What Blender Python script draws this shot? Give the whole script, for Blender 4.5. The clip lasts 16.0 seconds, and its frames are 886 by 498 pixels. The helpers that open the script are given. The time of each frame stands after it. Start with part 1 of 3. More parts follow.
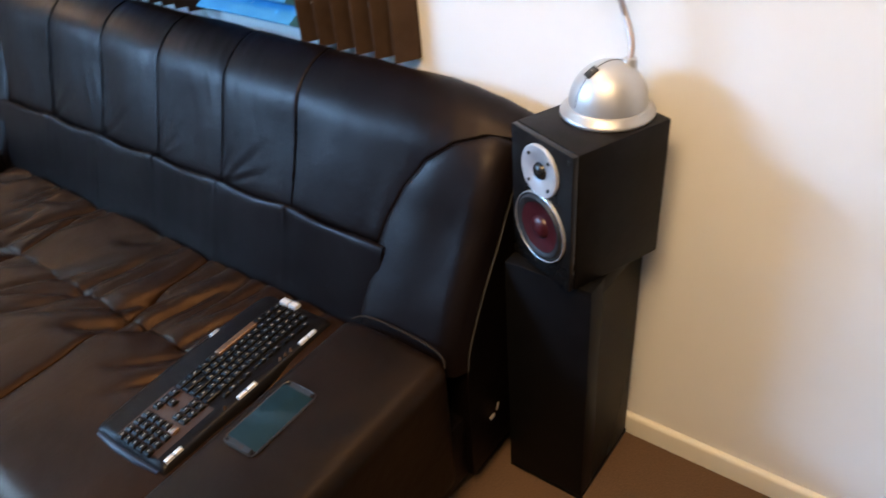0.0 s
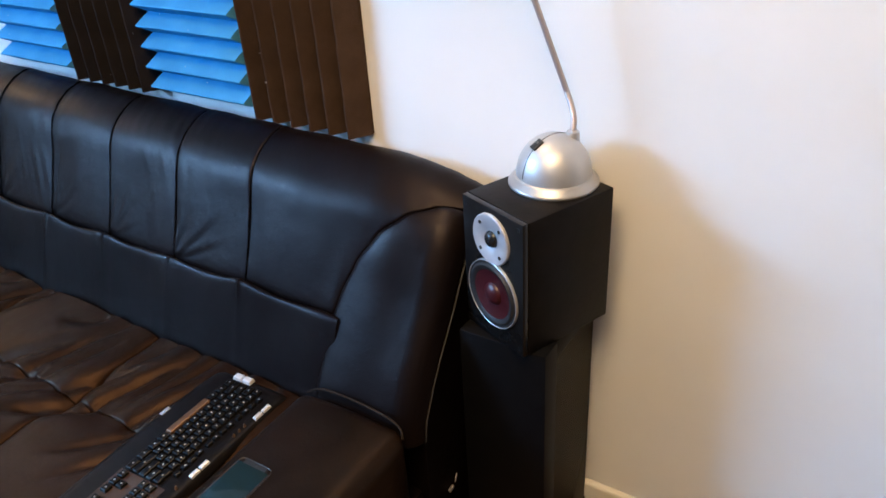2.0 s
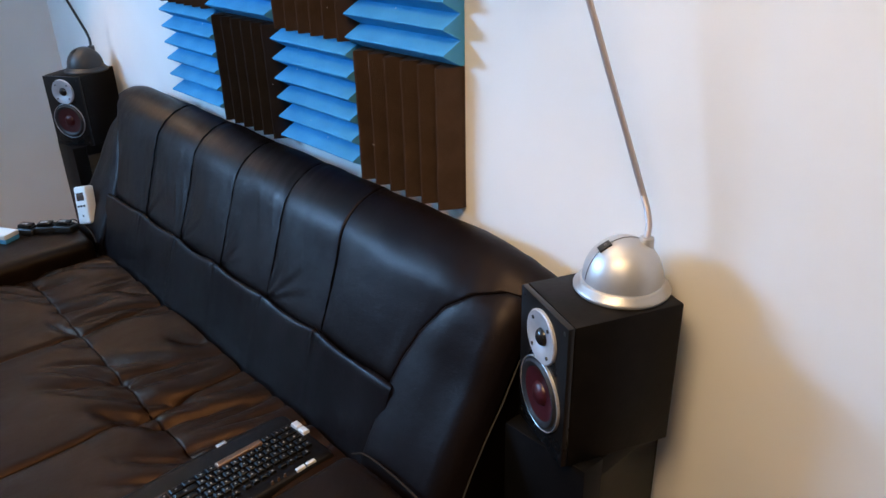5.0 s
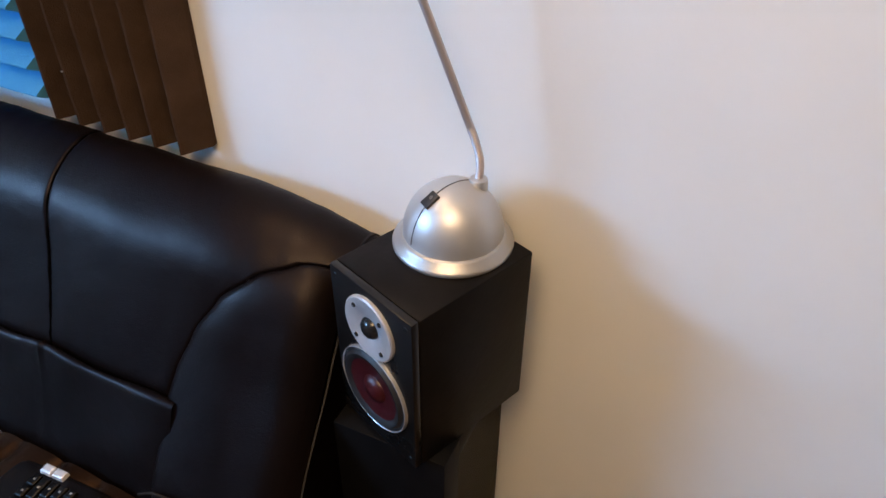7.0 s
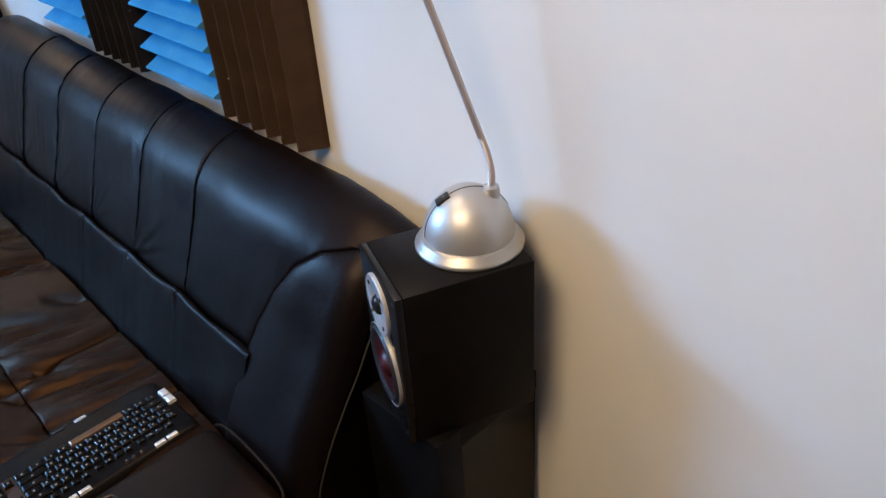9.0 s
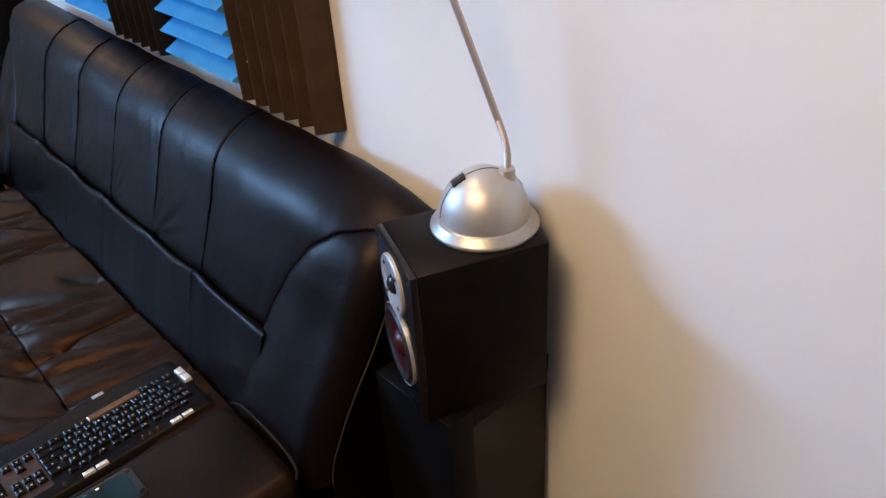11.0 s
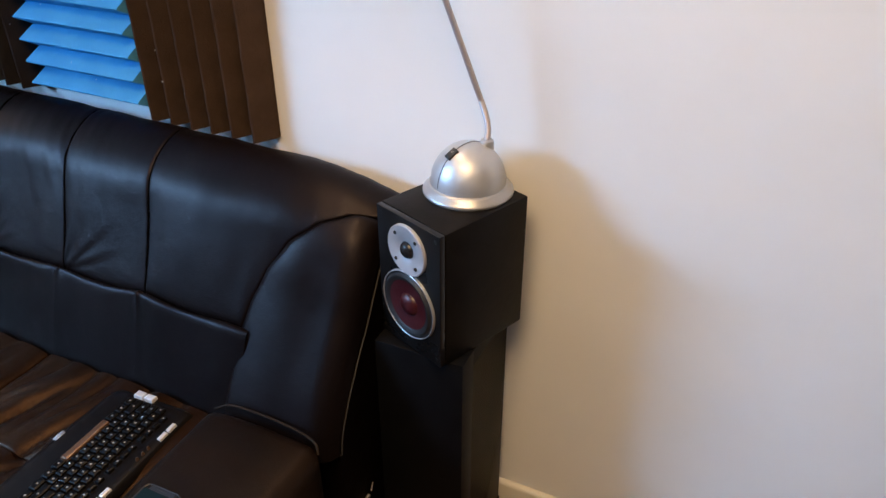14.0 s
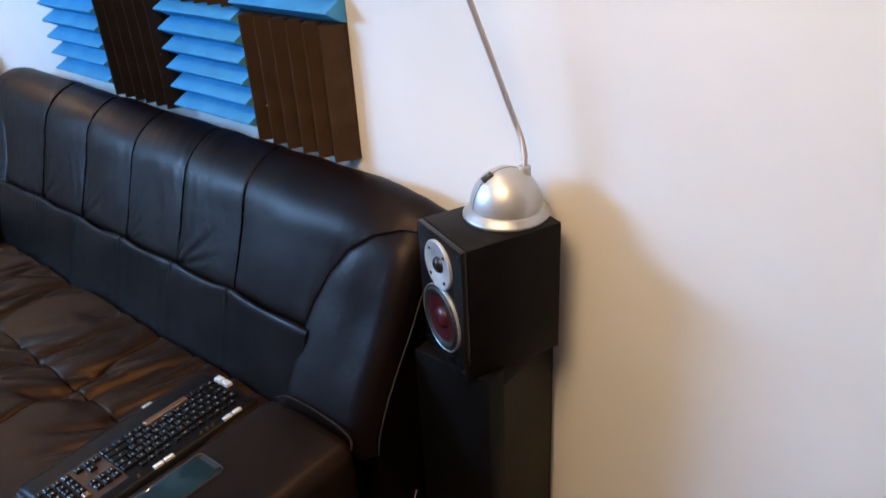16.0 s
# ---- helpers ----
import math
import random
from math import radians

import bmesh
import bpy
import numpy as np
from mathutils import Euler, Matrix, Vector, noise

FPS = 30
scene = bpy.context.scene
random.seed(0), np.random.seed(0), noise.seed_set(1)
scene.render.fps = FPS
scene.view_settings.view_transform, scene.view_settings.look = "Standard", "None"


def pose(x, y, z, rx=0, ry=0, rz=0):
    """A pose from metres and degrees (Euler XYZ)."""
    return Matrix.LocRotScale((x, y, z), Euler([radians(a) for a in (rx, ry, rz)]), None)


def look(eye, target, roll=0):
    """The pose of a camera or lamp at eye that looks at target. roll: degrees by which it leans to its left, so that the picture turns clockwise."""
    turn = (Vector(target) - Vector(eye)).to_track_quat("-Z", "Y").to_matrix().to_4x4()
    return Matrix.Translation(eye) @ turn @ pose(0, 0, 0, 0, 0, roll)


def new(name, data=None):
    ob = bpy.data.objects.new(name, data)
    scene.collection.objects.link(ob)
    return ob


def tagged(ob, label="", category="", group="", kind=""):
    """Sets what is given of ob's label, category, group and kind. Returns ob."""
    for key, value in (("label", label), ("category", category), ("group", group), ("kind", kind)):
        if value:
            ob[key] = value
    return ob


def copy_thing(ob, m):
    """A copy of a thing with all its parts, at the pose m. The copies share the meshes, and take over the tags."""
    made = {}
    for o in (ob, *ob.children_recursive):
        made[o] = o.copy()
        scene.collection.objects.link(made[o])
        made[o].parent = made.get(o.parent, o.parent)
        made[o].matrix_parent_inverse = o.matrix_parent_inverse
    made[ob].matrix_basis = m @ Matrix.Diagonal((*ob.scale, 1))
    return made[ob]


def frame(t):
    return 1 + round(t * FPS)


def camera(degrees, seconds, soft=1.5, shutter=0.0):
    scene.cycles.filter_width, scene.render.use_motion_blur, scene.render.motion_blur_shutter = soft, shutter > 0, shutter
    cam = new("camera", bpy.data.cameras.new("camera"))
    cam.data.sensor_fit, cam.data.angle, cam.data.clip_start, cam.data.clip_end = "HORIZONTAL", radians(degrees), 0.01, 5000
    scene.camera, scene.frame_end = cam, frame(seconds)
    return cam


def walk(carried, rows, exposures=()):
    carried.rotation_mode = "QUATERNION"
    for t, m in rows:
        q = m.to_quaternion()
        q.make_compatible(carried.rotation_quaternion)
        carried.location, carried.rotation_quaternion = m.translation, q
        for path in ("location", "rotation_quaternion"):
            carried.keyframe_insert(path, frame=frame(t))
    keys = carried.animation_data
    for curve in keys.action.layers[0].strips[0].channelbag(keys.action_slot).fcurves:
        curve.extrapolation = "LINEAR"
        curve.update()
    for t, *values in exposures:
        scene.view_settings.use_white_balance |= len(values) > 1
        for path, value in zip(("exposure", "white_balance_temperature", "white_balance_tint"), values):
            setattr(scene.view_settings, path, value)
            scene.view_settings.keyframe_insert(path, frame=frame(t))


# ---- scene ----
cam = camera(61.0, 16.0, shutter=0.25)
PATH = [
    (0, (0.996, -1.212, 1.481), (-0.028, 0.044, 0.308), -5.2),
    (0.5, (0.925, -1.332, 1.483), (0.2, 0.2, 0.421), -3.3),
    (1, (0.929, -1.362, 1.492), (0.113, 0.145, 0.461), -6.1),
    (1.5, (0.946, -1.37, 1.457), (0.084, 0.155, 0.492), -1.2),
    (2, (1.01, -1.238, 1.482), (0.036, 0.187, 0.473), -3.8),
    (2.5, (1.104, -1.147, 1.514), (-0.15, 0.143, 0.64), -3.4),
    (3, (1.148, -1.13, 1.513), (-0.18, 0.094, 0.653), -3.1),
    (3.5, (1.157, -1.087, 1.5), (-0.128, 0.177, 0.635), -2.0),
    (3.7, (1.156, -1.089, 1.513), (-0.163, 0.145, 0.650), -3.0),
    (5.8, (1.035, -1.041, 1.498), (-0.309, 0.166, 0.639), -0.6),
    (6, (0.978, -0.982, 1.5), (-0.244, 0.355, 0.653), -1.2),
    (6.5, (0.838, -0.896, 1.5), (-0.033, 0.534, 0.407), 2.0),
    (7, (0.823, -0.838, 1.502), (0.141, 0.587, 0.276), 0.2),
    (7.5, (0.947, -0.78, 1.486), (-0.045, 0.49, 0.302), -0.4),
    (8, (1.106, -0.751, 1.49), (-0.146, 0.372, 0.409), -4.2),
    (8.5, (1.153, -0.749, 1.488), (-0.071, 0.373, 0.373), -4.6),
    (9, (1.169, -0.762, 1.487), (-0.089, 0.357, 0.407), -4.3),
    (9.2, (1.167, -0.752, 1.480), (-0.095, 0.359, 0.397), -4.4),
    (11.3, (1.180, -0.779, 1.476), (-0.095, 0.305, 0.387), -4.1),
    (11.5, (1.165, -0.771, 1.459), (-0.12, 0.324, 0.387), -4.1),
    (12, (1.167, -0.799, 1.478), (-0.048, 0.268, 0.301), -5.1),
    (12.5, (1.091, -0.896, 1.52), (-0.122, 0.332, 0.509), -5.6),
    (13, (0.974, -1.062, 1.483), (0.009, 0.342, 0.436), -2.0),
    (13.5, (0.984, -1.17, 1.475), (-0.024, 0.273, 0.526), -3.6),
    (14, (0.967, -1.212, 1.51), (0.232, 0.322, 0.458), -0.2),
    (14.5, (1.056, -1.188, 1.512), (0.172, 0.292, 0.497), -1.6),
    (15, (1.2, -1.173, 1.499), (0.17, 0.188, 0.457), 0.2),
    (15.5, (1.231, -1.153, 1.487), (0.108, 0.137, 0.45), -1.0),
    (16, (1.232, -1.145, 1.504), (0.075, 0.184, 0.558), -3.4),
]
walk(cam, [(t, look(e, g, r)) for t, e, g, r in PATH], ((0, 0.28, 5820, 10), (0.5, 0.38, 5770, 12), (1, 0.32, 5570, 10), (1.5, 0.22, 5570, 10), (2, 0.17, 5520, 10), (2.5, 0.04, 5700, 11), (3.5, -0.1, 5600, 10), (6, -0.18, 5600, 11), (7, -0.28, 5700, 13), (8, -0.28, 5550, 10), (9, -0.29, 5450, 9), (11.5, -0.2, 5710, 13), (12, -0.17, 5740, 13), (12.5, -0.1, 5750, 12), (14, -0.12, 5670, 12), (15, -0.12, 5670, 12), (16, 0.0, 5620, 12)))

# ---- light ----
world = bpy.data.worlds.new("world")
scene.world = world
world.use_nodes = True
sky = world.node_tree.nodes.new("ShaderNodeTexSky")
sky.sky_type = "NISHITA"
sky.sun_disc = False
sky.sun_elevation, sky.sun_rotation = radians(35), radians(200)
bg = world.node_tree.nodes["Background"]
bg.inputs["Strength"].default_value = 0.10
world.node_tree.links.new(sky.outputs[0], bg.inputs["Color"])


def lamp(name, kind, m, power, colour, **more):
    data = bpy.data.lights.new(name, kind)
    data.energy, data.color = power, colour
    if kind == "AREA":
        data.shape, data.size, data.size_y = "RECTANGLE", more["w"], more["h"]
    else:
        data.shadow_soft_size = more["r"]
        data.spot_size, data.spot_blend = radians(more["cone"]), 0.6
    ob = new(name, data)
    ob.matrix_world = m
    return ob


WIN_Y, WIN_Z, WIN_W, WIN_H, WALL_S, WALL_W, WALL_E, TOP = -2.6, 2.15, 1.6, 0.56, -4.3, -2.78, 2.3, 2.5
lamp("window_daylight", "AREA", look((WALL_W - 0.16, WIN_Y, WIN_Z), (WALL_W + 1, WIN_Y + 0.35, WIN_Z - 0.15)), 188, (0.37, 0.66, 1.0), w=WIN_W, h=WIN_H)
lamp("ceiling_light_glow", "AREA", look((0.8, -1.4, TOP - 0.035), (0.8, -1.4, 0)), 43, (1.0, 0.61, 0.24), w=0.9, h=0.9)
for name, head, side, away, power in (("desk_lamp_light", (0.264, -0.236, 1.535), -0.1, 0.5, 12), ("far_desk_lamp_light", (-2.158, -0.356, 1.535), 0.45, 0.1, 20)):
    x, y, z = head
    lamp(name, "SPOT", look(head, (x + side, y - away, z - 1)), power, (1.0, 0.60, 0.27), r=0.03, cone=120)


# ---- materials ----
def mat(name, colour, rough=0.5, metal=0.0, colour2=None, scale=40.0, bump=0.0, bump_scale=200.0, spec=0.5, rough_var=0.0):
    m = bpy.data.materials.new(name)
    m.use_nodes = True
    nt = m.node_tree
    b = nt.nodes["Principled BSDF"]
    b.inputs["Base Color"].default_value = (*colour, 1)
    b.inputs["Roughness"].default_value = rough
    b.inputs["Metallic"].default_value = metal
    b.inputs["Specular IOR Level"].default_value = spec
    co = nt.nodes.new("ShaderNodeTexCoord")
    if colour2:
        n = nt.nodes.new("ShaderNodeTexNoise")
        n.inputs["Scale"].default_value, n.inputs["Detail"].default_value = scale, 6
        nt.links.new(co.outputs["Object"], n.inputs["Vector"])
        r = nt.nodes.new("ShaderNodeValToRGB")
        r.color_ramp.elements[0].position, r.color_ramp.elements[1].position = 0.35, 0.68
        r.color_ramp.elements[0].color, r.color_ramp.elements[1].color = (*colour, 1), (*colour2, 1)
        nt.links.new(n.outputs["Fac"], r.inputs["Fac"])
        nt.links.new(r.outputs["Color"], b.inputs["Base Color"])
    if rough_var:
        n2 = nt.nodes.new("ShaderNodeTexNoise")
        n2.inputs["Scale"].default_value, n2.inputs["Detail"].default_value = 9, 5
        nt.links.new(co.outputs["Object"], n2.inputs["Vector"])
        mr = nt.nodes.new("ShaderNodeMapRange")
        mr.inputs["To Min"].default_value, mr.inputs["To Max"].default_value = rough - rough_var, rough + rough_var
        nt.links.new(n2.outputs["Fac"], mr.inputs["Value"])
        nt.links.new(mr.outputs["Result"], b.inputs["Roughness"])
    if bump:
        n3 = nt.nodes.new("ShaderNodeTexNoise")
        n3.inputs["Scale"].default_value, n3.inputs["Detail"].default_value = bump_scale, 4
        nt.links.new(co.outputs["Object"], n3.inputs["Vector"])
        bp = nt.nodes.new("ShaderNodeBump")
        bp.inputs["Strength"].default_value, bp.inputs["Distance"].default_value = bump, 0.002
        nt.links.new(n3.outputs["Fac"], bp.inputs["Height"])
        nt.links.new(bp.outputs["Normal"], b.inputs["Normal"])
    return m


def leather(name, c1, c2, rough, spec, coat, tint=(1, 1, 1)):
    """Grained leather: cell grain, soft creases and a sheen that tint can warm."""
    m = mat(name, c1, rough, colour2=c2, scale=6, rough_var=0.04, spec=spec)
    nt = m.node_tree
    b = nt.nodes["Principled BSDF"]
    b.inputs["Coat Weight"].default_value = coat
    b.inputs["Coat Roughness"].default_value = 0.32
    b.inputs["Specular Tint"].default_value = (*tint, 1)
    co = next(n for n in nt.nodes if n.type == "TEX_COORD")
    v = nt.nodes.new("ShaderNodeTexVoronoi")
    v.inputs["Scale"].default_value = 420
    n = nt.nodes.new("ShaderNodeTexNoise")
    n.inputs["Scale"].default_value, n.inputs["Detail"].default_value = 26, 5
    for x in (v, n):
        nt.links.new(co.outputs["Object"], x.inputs["Vector"])
    b1 = nt.nodes.new("ShaderNodeBump")
    b1.inputs["Strength"].default_value, b1.inputs["Distance"].default_value = 0.25, 0.001
    b2 = nt.nodes.new("ShaderNodeBump")
    b2.inputs["Strength"].default_value, b2.inputs["Distance"].default_value = 0.30, 0.005
    nt.links.new(v.outputs["Distance"], b1.inputs["Height"])
    nt.links.new(n.outputs["Fac"], b2.inputs["Height"])
    nt.links.new(b2.outputs["Normal"], b1.inputs["Normal"])
    nt.links.new(b1.outputs["Normal"], b.inputs["Normal"])
    return m


M = {
    "wall": mat("wall_paint", (0.78, 0.77, 0.75), 0.75, colour2=(0.82, 0.81, 0.79), scale=3, bump=0.12, bump_scale=160, spec=0.25),
    # Unseen south and east walls, kept very dark so little light bounces back.
    "far_wall": mat("far_wall_low_bounce", (0.11, 0.10, 0.088), 0.8, colour2=(0.135, 0.122, 0.108), scale=3, bump=0.1, spec=0.2),
    "ceiling": mat("ceiling_paint", (0.8, 0.8, 0.78), 0.85, colour2=(0.83, 0.83, 0.81), scale=2, bump=0.1),
    "skirting": mat("skirting_paint", (0.74, 0.70, 0.60), 0.45, colour2=(0.78, 0.74, 0.65), scale=8, bump=0.06, bump_scale=60),
    "carpet": mat("brown_carpet", (0.095, 0.056, 0.032), 0.95, colour2=(0.145, 0.088, 0.052), scale=300, bump=0.8, bump_scale=500, spec=0.1),
    "leather": leather("black_leather", (0.0026, 0.0015, 0.0014), (0.0040, 0.0024, 0.0021), 0.43, 0.13, 0.07, (1.0, 0.80, 0.78)),
    # Same hide as the back, browner and orange-tinted to paint in warm lamplight.
    "warm_lit_seat_leather": leather("warm_lit_seat_leather", (0.0078, 0.0032, 0.0012), (0.0145, 0.0059, 0.0021), 0.42, 0.23, 0.0, (1.0, 0.60, 0.35)),
    # Tan patches and tinted sheen paint a warm reflection onto the arms.
    "warm_lit_arm_leather": leather("warm_lit_arm_leather", (0.0036, 0.0020, 0.0012), (0.0095, 0.0046, 0.0021), 0.42, 0.20, 0.0, (1.0, 0.74, 0.54)),
    "piping": mat("piping_leather", (0.020, 0.013, 0.008), 0.75, colour2=(0.013, 0.009, 0.006), scale=60, bump=0.2, spec=0.15),
    "seam_thread": mat("black_thread", (0.0012, 0.0010, 0.0010), 0.9, spec=0.02, bump=0.3, bump_scale=700),
    "thread": mat("grey_thread", (0.028, 0.027, 0.028), 0.7),
    "blue_foam": mat("blue_foam", (0.075, 0.29, 0.54), 0.95, colour2=(0.10, 0.35, 0.60), scale=14, bump=0.7, bump_scale=420, spec=0.1),
    "brown_foam": mat("brown_foam", (0.044, 0.027, 0.018), 0.95, colour2=(0.062, 0.039, 0.026), scale=18, bump=0.7, bump_scale=420, spec=0.1),
    "charcoal_foam": mat("charcoal_foam", (0.017, 0.014, 0.013), 0.95, colour2=(0.025, 0.020, 0.018), scale=18, bump=0.7, bump_scale=420, spec=0.1),
    "lint": mat("lint", (0.6, 0.6, 0.58), 0.9),
    "vinyl": mat("black_ash_vinyl", (0.0042, 0.0035, 0.0031), 0.40, colour2=(0.0070, 0.0058, 0.0051), scale=30, bump=0.15, bump_scale=90, rough_var=0.06, spec=0.10),
    "baffle": mat("black_lacquer", (0.007, 0.0065, 0.0065), 0.28, rough_var=0.05, spec=0.3),
    "plate": mat("grey_metal_plate", (0.42, 0.42, 0.45), 0.46, 0.35, colour2=(0.47, 0.47, 0.49), scale=50, bump=0.05),
    "ring": mat("silver_ring", (0.62, 0.62, 0.64), 0.35, 0.7, rough_var=0.05),
    "surround": mat("rubber_surround", (0.012, 0.012, 0.013), 0.5, bump=0.1),
    "cone": mat("red_fibre_cone", (0.034, 0.0032, 0.0048), 0.36, colour2=(0.048, 0.005, 0.007), scale=120, bump=0.2, bump_scale=260),
    "dome": mat("black_silk_dome", (0.012, 0.012, 0.013), 0.22),
    "screw": mat("dark_screw", (0.05, 0.05, 0.05), 0.35, 0.9),
    "stand": mat("stand_black", (0.0026, 0.0025, 0.0029), 0.5, colour2=(0.0046, 0.0045, 0.0050), scale=20, bump=0.1, rough_var=0.08, spec=0.11),
    "silver": mat("silver_plastic", (0.52, 0.52, 0.53), 0.43, 0.65, colour2=(0.54, 0.54, 0.54), scale=60, bump=0.03, bump_scale=300, rough_var=0.04),
    "dark_plastic": mat("dark_grey_plastic", (0.018, 0.020, 0.022), 0.45, colour2=(0.026, 0.028, 0.03), scale=30, bump=0.05),
    "silver_rim": mat("satin_rim", (0.46, 0.45, 0.44), 0.38, 0.7, rough_var=0.05),
    "seam": mat("dark_seam", (0.05, 0.05, 0.055), 0.5),
    "chrome": mat("satin_neck", (0.50, 0.45, 0.45), 0.42, 0.6, rough_var=0.05),
    "black_plastic": mat("black_plastic", (0.012, 0.012, 0.012), 0.4, colour2=(0.017, 0.017, 0.017), scale=80, bump=0.15, bump_scale=400),
    "board": mat("keyboard_shell", (0.0045, 0.0036, 0.0034), 0.36, colour2=(0.0065, 0.0052, 0.0048), scale=40, bump=0.12, bump_scale=500, spec=0.13),
    "key": mat("key_plastic", (0.0045, 0.004, 0.004), 0.30, bump=0.05, spec=0.12),
    "legend": mat("key_legend", (0.27, 0.25, 0.235), 0.6, spec=0.1),
    "silver_key": mat("silver_key", (0.68, 0.68, 0.70), 0.35, 0.3),
    "bronze": mat("bronze_strip", (0.16, 0.09, 0.05), 0.3, 0.5, rough_var=0.05),
    # Bronze colour for the orange reflection painted on the glossy black shell.
    "sheen_sheet": mat("bronze_reflection", (0.040, 0.021, 0.011), 0.35, 0.2, colour2=(0.055, 0.030, 0.016), scale=25, rough_var=0.05),
    "edge": mat("blue_grey_edge", (0.014, 0.017, 0.030), 0.42, spec=0.35),
    "screen": mat("phone_glass", (0.010, 0.022, 0.026), 0.05, spec=0.2),
    "phone": mat("phone_body", (0.02, 0.02, 0.022), 0.3),
    "metal_edge": mat("phone_edge", (0.085, 0.07, 0.06), 0.35, 0.9),
    "white_plastic": mat("white_plastic", (0.78, 0.78, 0.76), 0.4, colour2=(0.82, 0.82, 0.8), scale=30, bump=0.04),
    "lcd": mat("lcd_panel", (0.06, 0.045, 0.04), 0.2),
    "frame": mat("window_frame_paint", (0.8, 0.8, 0.78), 0.4, colour2=(0.84, 0.84, 0.82), scale=9),
}


def glass():
    m = bpy.data.materials.new("window_glass")
    m.use_nodes = True
    b = m.node_tree.nodes["Principled BSDF"]
    b.inputs["Transmission Weight"].default_value = 1
    b.inputs["Roughness"].default_value = 0.0
    b.inputs["IOR"].default_value = 1.45
    return m


def glow(name, colour, strength):
    m = bpy.data.materials.new(name)
    m.use_nodes = True
    b = m.node_tree.nodes["Principled BSDF"]
    b.inputs["Emission Color"].default_value = (*colour, 1)
    b.inputs["Emission Strength"].default_value = strength
    return m


def smoked():
    m = bpy.data.materials.new("smoked_acrylic")
    m.use_nodes = True
    nt = m.node_tree
    out = nt.nodes["Material Output"]
    t = nt.nodes.new("ShaderNodeBsdfTransparent")
    t.inputs["Color"].default_value = (0.95, 0.92, 0.84, 1)
    g = nt.nodes.new("ShaderNodeBsdfGlossy")
    g.inputs["Roughness"].default_value = 0.3
    g.inputs["Color"].default_value = (0.20, 0.19, 0.17, 1)
    f = nt.nodes.new("ShaderNodeFresnel")
    f.inputs["IOR"].default_value = 1.8
    mix = nt.nodes.new("ShaderNodeMixShader")
    nt.links.new(f.outputs[0], mix.inputs[0])
    nt.links.new(t.outputs[0], mix.inputs[1])
    nt.links.new(g.outputs[0], mix.inputs[2])
    haze = nt.nodes.new("ShaderNodeBsdfDiffuse")
    haze.inputs["Color"].default_value = (0.10, 0.088, 0.070, 1)
    both = nt.nodes.new("ShaderNodeMixShader")
    both.inputs[0].default_value = 0.3
    nt.links.new(mix.outputs[0], both.inputs[1])
    nt.links.new(haze.outputs[0], both.inputs[2])
    nt.links.new(both.outputs[0], out.inputs["Surface"])
    return m


M["smoked"], M["glass"] = smoked(), glass()
M["shade"] = glow("lit_shade", (1.0, 0.72, 0.45), 4.0)


# ---- mesh helpers ----
def part(name, bm, material, parent=None, label="", smooth=True, angle=40):
    me = bpy.data.meshes.new(name)
    bmesh.ops.recalc_face_normals(bm, faces=bm.faces)
    bm.to_mesh(me)
    bm.free()
    me.materials.append(M[material])
    if smooth:
        me.polygons.foreach_set("use_smooth", [True] * len(me.polygons))
        me.set_sharp_from_angle(angle=radians(angle))
    ob = new(name, me)
    if parent:
        ob.parent = parent
    if label:
        ob["label"] = label
    return ob


def empty(name, m, label, category, group=""):
    ob = new(name)
    ob.matrix_world = m
    return tagged(ob, label, category, group)


def box(x0, x1, y0, y1, z0, z1, bevel=0.0, seg=2, bm=None):
    bm = bm or bmesh.new()
    r = bmesh.ops.create_cube(bm, size=1)
    bmesh.ops.scale(bm, verts=r["verts"], vec=(x1 - x0, y1 - y0, z1 - z0))
    bmesh.ops.translate(bm, verts=r["verts"], vec=((x0 + x1) / 2, (y0 + y1) / 2, (z0 + z1) / 2))
    if bevel:
        es = list({e for v in r["verts"] for e in v.link_edges})
        bmesh.ops.bevel(bm, geom=es, offset=bevel, segments=seg, affect="EDGES", profile=0.5)
    return bm


def lathe(profile, n=48, bm=None, m=None):
    """A body of revolution round z from (radius, height) pairs."""
    bm = bm or bmesh.new()
    rings = []
    for r, z in profile:
        if r < 1e-6:
            rings.append([bm.verts.new((0, 0, z))])
        else:
            rings.append([bm.verts.new((r * math.cos(2 * math.pi * i / n), r * math.sin(2 * math.pi * i / n), z)) for i in range(n)])
    for a, b in zip(rings, rings[1:]):
        for i in range(n):
            j = (i + 1) % n
            if len(a) == 1 and len(b) == 1:
                continue
            if len(a) == 1:
                bm.faces.new((a[0], b[i], b[j]))
            elif len(b) == 1:
                bm.faces.new((a[i], a[j], b[0]))
            else:
                bm.faces.new((a[i], a[j], b[j], b[i]))
    if m is not None:
        bmesh.ops.transform(bm, matrix=m, verts=[v for r in rings for v in r])
    return bm


